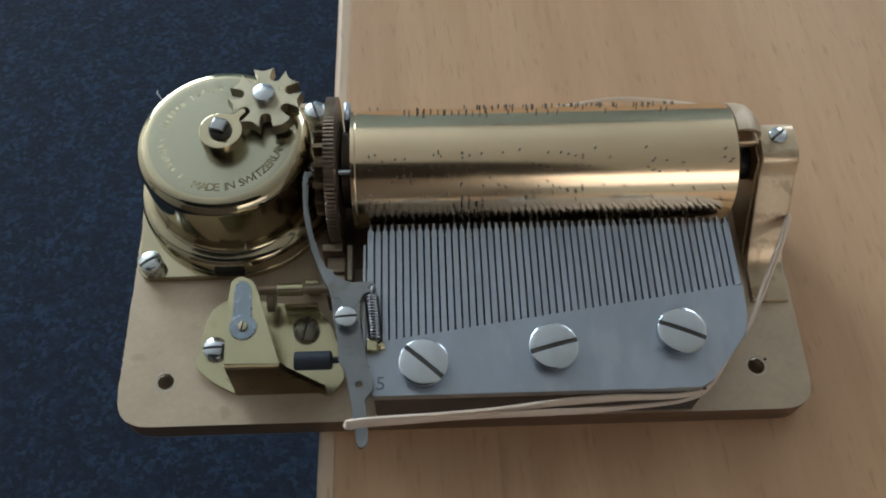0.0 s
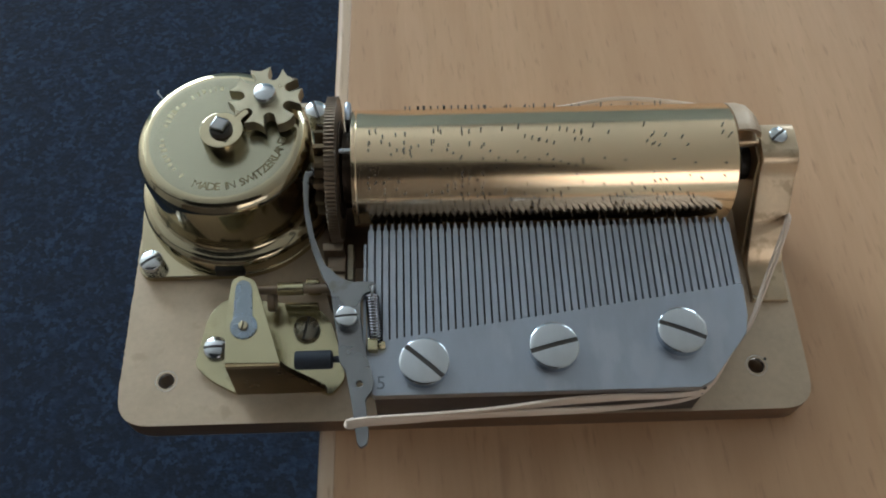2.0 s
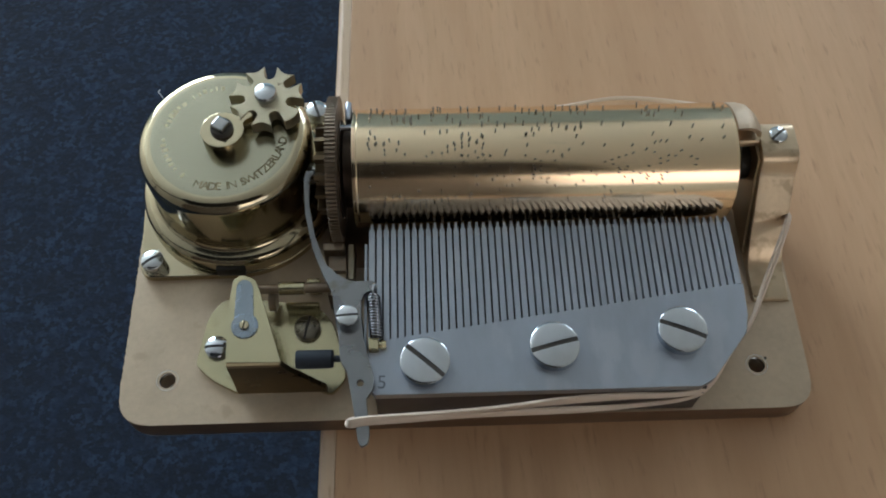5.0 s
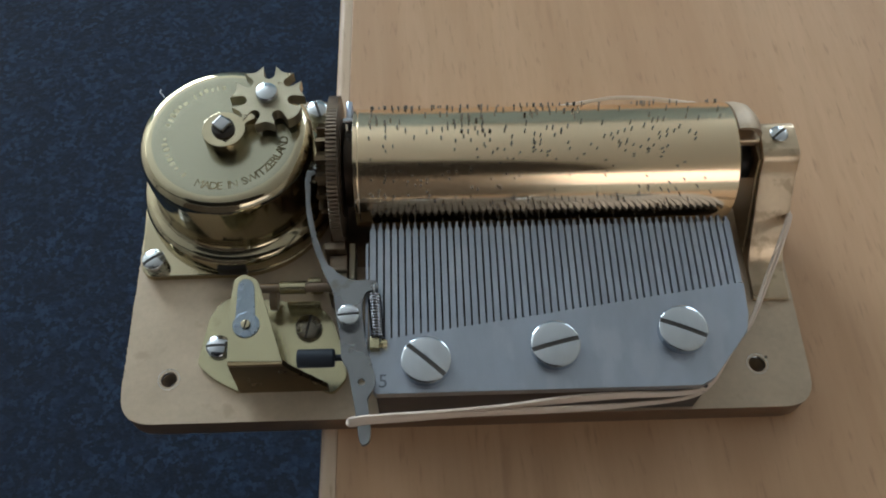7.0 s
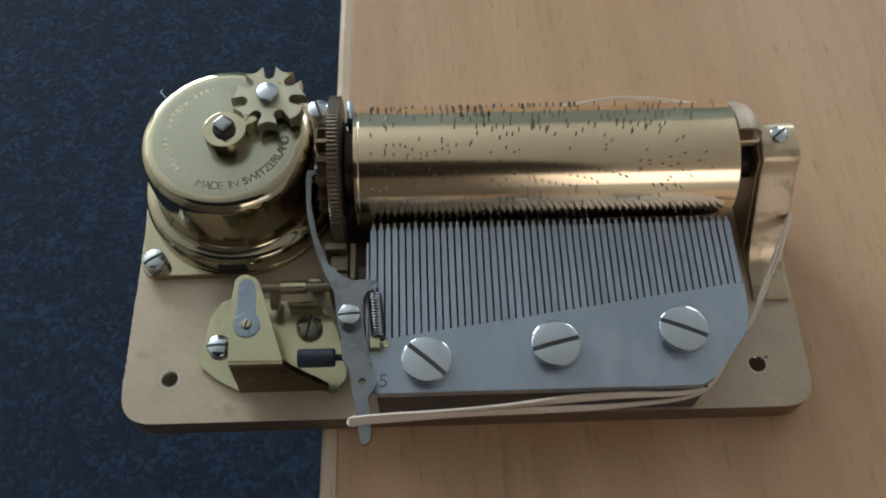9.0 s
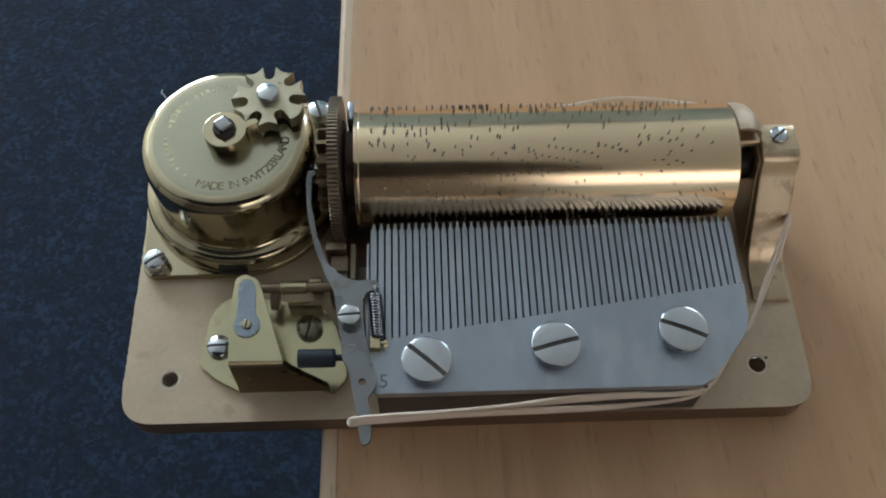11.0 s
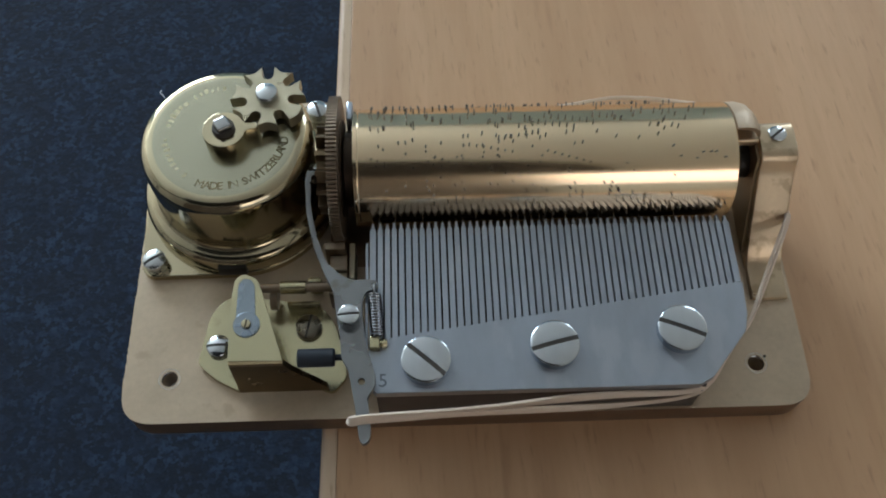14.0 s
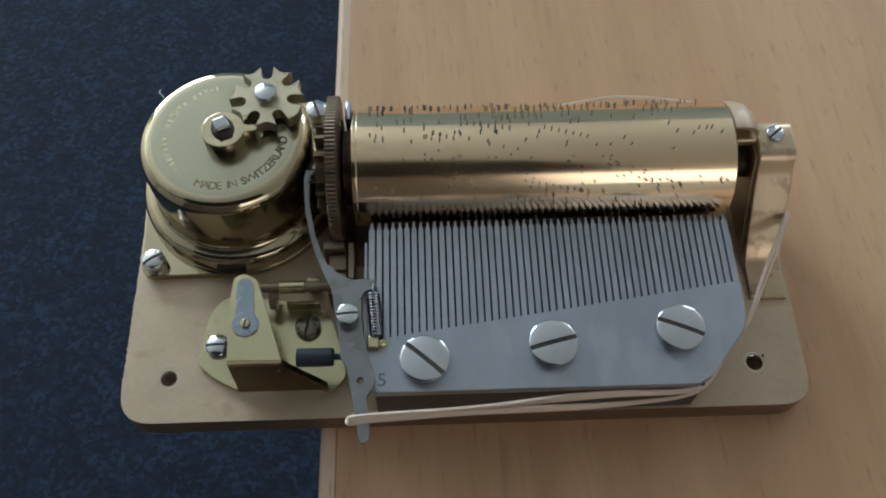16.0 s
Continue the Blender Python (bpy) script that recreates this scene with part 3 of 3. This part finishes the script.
def drum(box_):
    """The pinned cylinder; its origin lies on the axle, at the cylinder's toothed-wheel end."""
    n, length = 128, 72.4
    prof = [(0, 0.4), (10.6, 0.4), (10.8, 0.0), (DRUM_R + 0.12, 0.0), (DRUM_R + 0.16, 0.35), (DRUM_R + 0.1, 0.8), (DRUM_R, 0.95),
            (DRUM_R, length - 0.15), (DRUM_R - 0.15, length), (10.8, length), (10.6, length - 0.6), (0, length - 0.6)]
    cyl = part("cylinder", moved(lathe(prof, n), mm(0, 0, 0, 0, 90, 0)), M["brass_satin"], box_, "rotating pinned brass cylinder", (-20.2, AXLE_Y, AXLE_Z + PLATE))
    rnd = random.Random(11)
    bm = bmesh.new()
    first = SLOT0 - 0.5 * PITCH + 20.2

    def set_pin(x, t):
        lean = math.radians(rnd.gauss(0, 3))
        d = Vector((math.sin(lean) * 0.5, -math.cos(t), math.sin(t))).normalized()
        p = Vector((x, -math.cos(t) * (DRUM_R - 0.1), math.sin(t) * (DRUM_R - 0.1)))
        s = Vector((1, 0, 0))
        u = d.cross(s).normalized()
        r0, ln = 0.14, 0.75 + rnd.uniform(-0.06, 0.06)
        lo = [bm.verts.new(p + (s * cx + u * cy) * r0) for cx, cy in ((1, 0), (0.5, 0.87), (-0.5, 0.87), (-1, 0), (-0.5, -0.87), (0.5, -0.87))]
        hi = [bm.verts.new(v.co + d * ln) for v in lo]
        for i in range(6):
            bm.faces.new((lo[i - 1], lo[i], hi[i], hi[i - 1]))
        bm.faces.new(hi)

    runs, a, centre = [], 72.0, 20.0
    while a > -244:
        centre = min(44, max(6, centre + rnd.uniform(-7, 7)))
        chord = rnd.choice((2, 2, 3, 3, 4, 5, 6))
        spots = {rnd.randrange(0, 46) if rnd.random() < 0.5 else int(rnd.gauss(centre, 8)) % 51 for _ in range(chord)}
        if rnd.random() < 0.16:
            at, way, gap = rnd.randrange(6, 40), rnd.choice((-1, 1, 1)), rnd.choice((1.3, 1.9))
            runs += [(at + way * q, a - gap * q) for q in range(rnd.choice((4, 5, 7)))]
        for k in spots:
            rep = rnd.choice((1, 1, 1, 2, 3)) if rnd.random() < 0.5 else 1
            for q in range(rep):
                j = k + q * rnd.choice((0, 1, 1))
                x = first + min(j, 51) * PITCH + rnd.choice((-0.22, 0, 0.22))
                t = math.radians(a + rnd.uniform(-0.3, 0.3) - q * rnd.choice((0, 2.2, 2.2)))
                set_pin(x, t)
        a -= rnd.choice((1.1, 1.1, 2.2, 2.2, 3.3))
    for k, angle in runs:
        set_pin(first + k * PITCH, math.radians(angle))
    part("pinning", bm, M["pin"], cyl, "fine steel pins set in the cylinder", kind="stuff")
    part("axle", moved(rod(1.5, 88), mm(-8.5, 0, 0)), M["steel"], cyl)
    part("hub", joined(moved(rod(7.5, 1.8, 40), mm(-2.0, 0, 0)), moved(rod(9.6, 0.5, 64), mm(-2.85, 0, 0))), M["hub"], cyl, "blackened hub beside the wheel")
    part("index_pin", moved(rod(0.6, 2.6, 12), mm(-2.4, -5.5, 7.6)), M["steel"], cyl)
    part("great_wheel", gear(14.3, 13.5, 108, -4.7, -2.75, 2.0, 0.6, 0.7), M["brass_dull"], cyl, "dull brass great wheel with fine teeth")
    part("pinion", gear(8.8, 6.0, 14, -7.3, -5.0, 1.5, 0.42), M["gear_dark"], cyl, "coarse darkened brass pinion")
    return cyl


def right_bracket(box_):
    prof = [(21.8, 0.0), (21.8, 0.9), (29.0, 1.3), (31.5, 3.5), (41.2, 17.0), (42.2, 19.6), (43.6, 20.6), (49.0, 20.8), (50.4, 20.2), (51.0, 18.6), (51.5, 0.0)]
    bm = moved(prism(rounded(prof, [0, 0.4, 3, 3, 1.5, 1.5, 1, 1, 1, 1, 0], 4), 0, 7.2, 0.0), Matrix(((0, 0, 1, 57.6), (1, 0, 0, 0), (0, 1, 0, 0), (0, 0, 0, 1))))
    bm.normal_update()
    rim = [e for e in bm.edges if len(e.link_faces) == 2 and e.calc_face_angle(0) > 1.2 and abs(e.verts[0].co.x - e.verts[1].co.x) < 1e-4]
    bmesh.ops.bevel(bm, geom=rim, offset=1.1, segments=4, affect="EDGES", profile=0.5, clamp_overlap=True)
    br = part("bearing_bracket", up(bm), M["brass_cast"], box_, "cast brass bearing bracket with a sloping front")
    part("bearing_boss", up(moved(rod(3.6, 3.0, 32, 0.3), mm(55.0, AXLE_Y, AXLE_Z))), M["dark"], br)
    sect = [(52.5, 11.45), (54.4, 11.5), (56.0, 11.1), (57.2, 10.0), (57.6, 8.4), (56.9, 8.4), (56.2, 9.8), (55.0, 10.6), (52.5, 10.8)]
    hood, rows = bmesh.new(), []
    for d in range(88, 189, 5):
        a = radians(d)
        rows.append([hood.verts.new((x, AXLE_Y - r * math.cos(a), AXLE_Z + r * math.sin(a))) for x, r in sect])
    for p, q in zip(rows, rows[1:]):
        for k in range(len(sect)):
            hood.faces.new((p[k - 1], p[k], q[k], q[k - 1]))
    hood.faces.new(rows[0])
    hood.faces.new(rows[-1][::-1])
    part("hood", up(hood), M["bed"], br, "curved brass lip behind the cylinder end", sharp=50)
    part("top_lip", up(box(52.8, 58.2, 46.0, 50.2, 18.6, 20.5, 0.6, 3)), M["brass_cast"], br)
    inner = [(31.8, 1.5), (41.2, 15.8), (42.6, 19.2), (49.4, 19.6), (50.6, 1.5)]
    part("inner_plate", up(moved(prism(inner, 0, 0.5), Matrix(((0, 0, 1, 57.05), (1, 0, 0, 0), (0, 1, 0, 0), (0, 0, 0, 1))))), M["gear_dark"], br, "dark inner face")
    screw(box_, 61.2, 47.2, 20.7, 1.75, 0.9, 0.5, 38, M["blued"], "small bright bracket screw", 0.3)
    foot = rounded([(53.5, 21.8), (65.5, 21.8), (65.5, 44), (53.5, 44)], 0.4, 2)
    part("bracket_foot", up(prism(foot, 0.0, 0.12, 0.05)), M["bed"], br)


def left_bearing(box_):
    b = part("wheel_bracket", up(joined(box(-25.8, -22.3, 22.5, 31.2, 0, 6.4, 0.3), box(-26.7, -22.6, 31.2, 33.0, 0, 8.6, 0.35), box(-25.9, -22.2, 27.2, 28.3, 0, 7.4, 0.3))), M["brass_dull"], box_, "dull brass bracket under the great wheel")
    part("rail", up(box(-22.1, -20.9, 26.4, 34.2, 0, 5.5, 0.25)), M["rail"], b, "pale upright strip")
    part("rear_bearing", up(box(-22.0, -20.8, 54.5, 59.0, 0, 19.0, 0.4)), M["comb"], b, "grey steel rear bearing plate")


def lever(box_):
    out = [(-29.9, 45.6), (-28.4, 45.9), (-28.2, 44.9), (-29.0, 44.4), (-29.0, 43.3), (-28.9, 38.2), (-27.5, 31.0), (-25.4, 25.0), (-22.6, 22.3), (-20.3, 21.2), (-17.2, 21.3), (-16.0, 21.0), (-15.8, 19.6),
           (-16.9, 19.2), (-18.0, 18.9), (-18.7, 17.6), (-18.7, 14.4), (-18.3, 10.1), (-17.2, 6.0), (-16.2, 2.2), (-16.6, 0.2), (-17.7, -1.0), (-17.0, -7.2), (-17.3, -8.9), (-18.4, -9.5), (-19.0, -8.6), (-19.9, -2.2),
           (-21.1, 4.1), (-22.3, 6.0), (-22.6, 10.2), (-23.4, 14.6), (-24.0, 19.1), (-25.7, 22.6), (-27.9, 28.4), (-29.5, 35.8), (-30.1, 43.0)]
    blade = prism(rounded(out, 0.9, 3), 14.0, 15.0, 0.14, [ring(-18.7, 1.7, 0.62, 18), ring(-16.5, 20.3, 0.35, 12)])
    for v in blade.verts:
        f = min(1.0, max(0.0, (v.co.y - 26) / 20))
        v.co += Vector((0.6, -2.7, 3.6)) * f
    lv = part("stop_lever", up(blade), M["lever"], box_, "grey stamped steel start and stop lever")
    screw(lv, -21.0, 13.6, 15.0, 1.95, 2.3, 0.42, 4, M["blued"], "slotted pivot screw", 0.2, "pivot_screw")
    part("hook", up(box(-29.3, -27.8, 42.4, 43.2, 14.6, 18.5, 0.2)), M["lever"], lv)
    a, b, turns = Vector((-16.6, 18.4, 14.3)), Vector((-15.9, 9.9, 14.3)), 15
    d = (b - a).normalized()
    s = d.cross(Vector((0, 0, 1))).normalized()
    coil = []
    for i in range(turns * 14 + 1):
        f = i / (turns * 14)
        w = 2 * math.pi * turns * f
        coil.append(a.lerp(b, f) + s * math.cos(w) * 1.12 + Vector((0, 0, 1)) * math.sin(w) * 1.12)
    part("coil_spring", up(tube(coil, 0.17, 6)), M["screw_steel"], box_, "small bright steel tension spring")
    part("spring_hook", up(tube(spline([(-16.6, 18.4, 15.0), (-16.6, 19.4, 15.3), (-16.4, 20.3, 15.2), (-15.9, 20.2, 14.6)], 6), 0.22, 6)), M["steel"], box_)
    part("spring_post", up(joined(box(-17.4, -15.6, 8.0, 10.3, 9, 14.6, 0.2), moved(lathe([(0, 0), (0.75, 0.1), (0.9, 0.6), (0.7, 1.3), (0, 1.4)], 20), mm(-15.6, 9.2, 13.6, 0, 90, 0)))), M["brass_pale"], box_, "pale brass post that holds the spring")
    part("stop_sleeve", up(moved(lathe([(0, 0), (0.9, 0), (1.55, 0.05), (1.68, 0.25), (1.68, 6.4), (1.5, 6.7), (0.6, 6.7), (0.6, 8.4), (0, 8.4)], 32), mm(-30.6, 8.0, 10.6, 0, 90, 0))), M["rubber_blue"], box_, "dark blue rubber sleeve stop")
    part("spacer_post", up(lathe([(0, 0), (2.4, 0), (2.4, 14), (0, 14)], 24)), M["dark"], box_, "", (-21.0, 14.1, 0))


def governor(box_):
    base = rounded([(-50.9, 11.2), (-47.5, 8.0), (-42.7, 5.5), (-43.3, 7.4), (-29.6, 7.4), (-27.0, 5.4), (-25.0, 4.7), (-22.4, 7.8), (-23.2, 12.0), (-25.0, 19.0), (-28.0, 22.6), (-37, 24.2), (-46, 25.3), (-49.3, 21.6)], [1, 2, 0.3, 0.2, 0.5, 0.5, 1.2, 1.2, 1, 3, 2, 1, 4, 5], 5)
    g = part("governor", up(prism(base, 0, 1.2, 0.2)), M["brass_pale"], box_, "pale brass air governor with a bent bracket")
    z = 13.4
    top = [(-42.5, 6.7), (-32.8, 6.5), (-37.5, 21.0), (-38.3, 22.9), (-40.8, 24.0), (-42.4, 23.0), (-42.9, 17.6)]
    part("bracket_top", up(prism(rounded(top, [0.2, 0.2, 1.2, 1.2, 1.3, 1.2, 1.5], 5), z - 0.9, z, 0.3, seg=3)), M["brass_pale"], g)
    wall = [(-42.4, 1.2), (-42.5, z - 0.9), (-32.9, z - 0.9), (-31.8, z - 3.2), (-26.0, 2.4), (-25.8, 1.2)]
    front = moved(prism(wall, 0, 1.0), Matrix(((1, 0, 0, 0), (0, 0, -1, 7.3), (0, 1, 0, 0), (0, 0, 0, 1))))
    for v in front.verts:
        v.co.y -= 1.2 * (z - v.co.z) / z
    # front faces away from the windows; its shade is in the darker brass
    part("bracket_wall", up(front), M["brass_edge"], g, "bent front with its shade painted in dark")
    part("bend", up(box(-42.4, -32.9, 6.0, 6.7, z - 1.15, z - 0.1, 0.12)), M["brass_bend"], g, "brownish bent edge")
    key = ring(-39.6, 13.6, 2.42, 32)
    strip = [(-41.6, 13.9), (-38.0, 13.9), (-38.6, 21.4), (-39.3, 22.6), (-40.7, 22.9), (-41.6, 21.9)]
    part("cover_strip", up(joined(prism(key, z, z + 0.3, 0.08), prism(rounded(strip, 0.7, 4), z, z + 0.26, 0.06))), M["cover"], g, "grey steel keyhole-shaped cover strip")
    screw(g, -39.6, 13.6, z + 0.3, 0.85, 0.6, 0.25, 80, M["brass"], "tiny brass slotted screw", 0.1)
    screw(g, -47.1, 14.4, 1.2, 2.25, 1.6, 0.5, 1, M["steel"], "bright slotted screw", 0.5)
    screw(g, -30.0, 17.9, 1.2, 2.5, 1.5, 0.5, 78, M["screw_dark"], "worn dull slotted screw", 0.4)
    part("endless_screw", up(moved(lathe([(0, 0), (0.8, 0), (0.8, 10.8), (0, 10.8)], 20), mm(-39.6, 13.9, 1.3))), M["steel"], g)
    part("shaft", up(joined(moved(rod(0.95, 14.5), mm(-39.5, 23.4, 8.2)), moved(rod(2.2, 1.4, 28), mm(-37.0, 22.6, 5.0)))), M["brass_dull"], g)
    part("collar", up(moved(rod(1.25, 4.9), mm(-34.8, 23.4, 8.2))), M["brass_pale"], g)
    part("cross_bar", up(box(-34.0, -27.6, 21.4, 22.2, 1.2, 4.6, 0.2)), M["brass_pale"], g)
    part("lug", up(box(-30.2, -27.4, 25.6, 27.0, 0, 5.6, 0.6)), M["brass_pale"], g)


def rubber_band():
    t = thing("rubber_band", "pale natural rubber band stretched round the movement", "rubber band")
    one = [(-18.4, -4, 13.6), (-20.4, -4.6, 14), (-20.3, -5.4, 15), (-17.6, -5.2, 15.6), (-10.6, -4.4, 14.6), (-2.9, -3.6, 13.7), (6.9, -2.5, 12.4), (16.9, -1.2, 11.2), (26.9, -0.7, 11.2), (37.5, -0.4, 10.6), (42.9, 1.3, 10.2), (47.2, 6.6, 10.1), (50.2, 10.6, 10.2), (52.6, 13.4, 10.4), (56.8, 21.3, 10.2), (64.2, 35, 9.6), (64.6, 38, 9), (65.6, 45, 9), (64, 53, 10), (57, 59, 12), (46, 61.4, 13), (33, 62.4, 13.6), (20, 61.2, 12.4), (0, 60.8, 12), (-15, 60.6, 12), (-20, 59, 12)]
    two = [(-18.4, -4.2, 13.4), (-20.5, -4.8, 13.8), (-20.3, -5.5, 14.8), (-17.7, -5.3, 15.3), (-10.6, -4.7, 14.3), (-2.9, -4, 13.2), (6.9, -3.3, 11.8), (18.9, -2.5, 10), (29.3, -1.5, 8.4), (38.3, -0.5, 8), (43, 1.4, 8), (47.4, 6.6, 8.2), (50.4, 10.6, 8.6), (53.2, 13.6, 8.8), (58, 22, 8.8), (65.1, 35.5, 8.6), (64.6, 38, 7), (65.6, 45, 7), (64, 53, 8), (57, 59, 10), (46, 61.4, 13), (33, 62.4, 13.6), (20, 61.2, 12.4), (0, 60.8, 10), (-15, 60.6, 10), (-20, 59, 10)]
    for path, w, name in ((one, 1.65, "outer_strand"), (two, 1.25, "inner_strand")):
        p = spline(path, 8)
        ups = []
        for i in range(len(p)):
            d = p[min(i + 1, len(p) - 1)] - p[max(i - 1, 0)]
            n = Vector((d.y, -d.x, 0)).normalized()
            twist = (0.9 if name == "inner_strand" else 0.5) + 0.5 * math.sin(i * 0.11)
            ups.append(n + Vector((0, 0, twist)))
        widths = [w * (1.0 if q.x < 12 and q.y < 20 else max(0.55, 1.0 - (q.x - 12) * 0.018)) if q.y < 50 else w * 0.6 for q in p]
        part(name, up(sweep(p, widths, 0.45, ups)), M["band"], t)


def mirrored_stand_in():
    """A dark tapered stand-in for the phone and hand behind the lens, on a made-up floor stand; the polished parts
    mirror it.
    """
    foot = Vector((-760, -52, ROOM["z0"] * 1000))
    t = thing("phone_hand_stand_in", "matt black stand-in for a mirrored phone and hand, on an added floor stand", "stand", foot / 1000)
    face = look((-7.2, -52.2, 168.8), (8.0, 46.8, 19.0)) @ mm(0, 0, 5)
    plate = rounded([(-170, -58), (40, -58), (64, -48), (84, -26), (62, 8), (36, 30), (10, 38), (-170, 37)], [8, 20, 15, 4, 30, 30, 20, 8], 5)
    to_stand = Matrix.Translation(-foot)
    part("holder_plate", moved(prism(plate, 0, 9, 1.5), to_stand @ face), M["holder"], t)
    part("arm", moved(box(-770, -168, -18, 6, 1, 15, 4), to_stand @ face), M["holder"], t, "straight black arm added to carry the stand-in")
    top = (to_stand @ face @ Vector((-752, -6, 8))).z
    part("pole", lathe([(0, 10), (12, 10), (12, top + 6), (0, top + 8)], 24), M["holder"], t)
    part("foot", lathe([(0, 0), (140, 0), (140, 8), (130, 14), (14, 18), (0, 18)], 48), M["holder"], t)


room()
table()
mirrored_stand_in()
movement = thing("music_box_movement", "brass and steel cylinder music box movement on a gold bedplate", "music box")
bedplate(movement)
comb(movement)
spring_housing(movement)
arbor, star = stop_work(movement)
cylinder = drum(movement)
right_bracket(movement)
left_bearing(movement)
lever(movement)
governor(movement)
rubber_band()


# ---- what moves ----
def motions():
    walk(cylinder, [(t, pose(-0.0202, AXLE_Y / 1000, (AXLE_Z + PLATE) / 1000, -12.0 * t)) for t in (0, 4, 8, 12, 16)])
    walk(arbor, [(t, pose(ARBOR[0] / 1000, ARBOR[1] / 1000, (23.0 + PLATE) / 1000, 0, 0, 50 - 3.0 * t)) for t in (0, 4, 8, 12, 16)])
    turned = ((0, 5), (2, 11.5), (4, 18.5), (6, 23.8), (7, 25.3), (8, 26.5), (10, 27.6), (12, 28), (16, 28))
    walk(star, [(t, pose(STAR[0] / 1000, STAR[1] / 1000, (24.0 + PLATE) / 1000, 0, 0, a)) for t, a in turned])


motions()
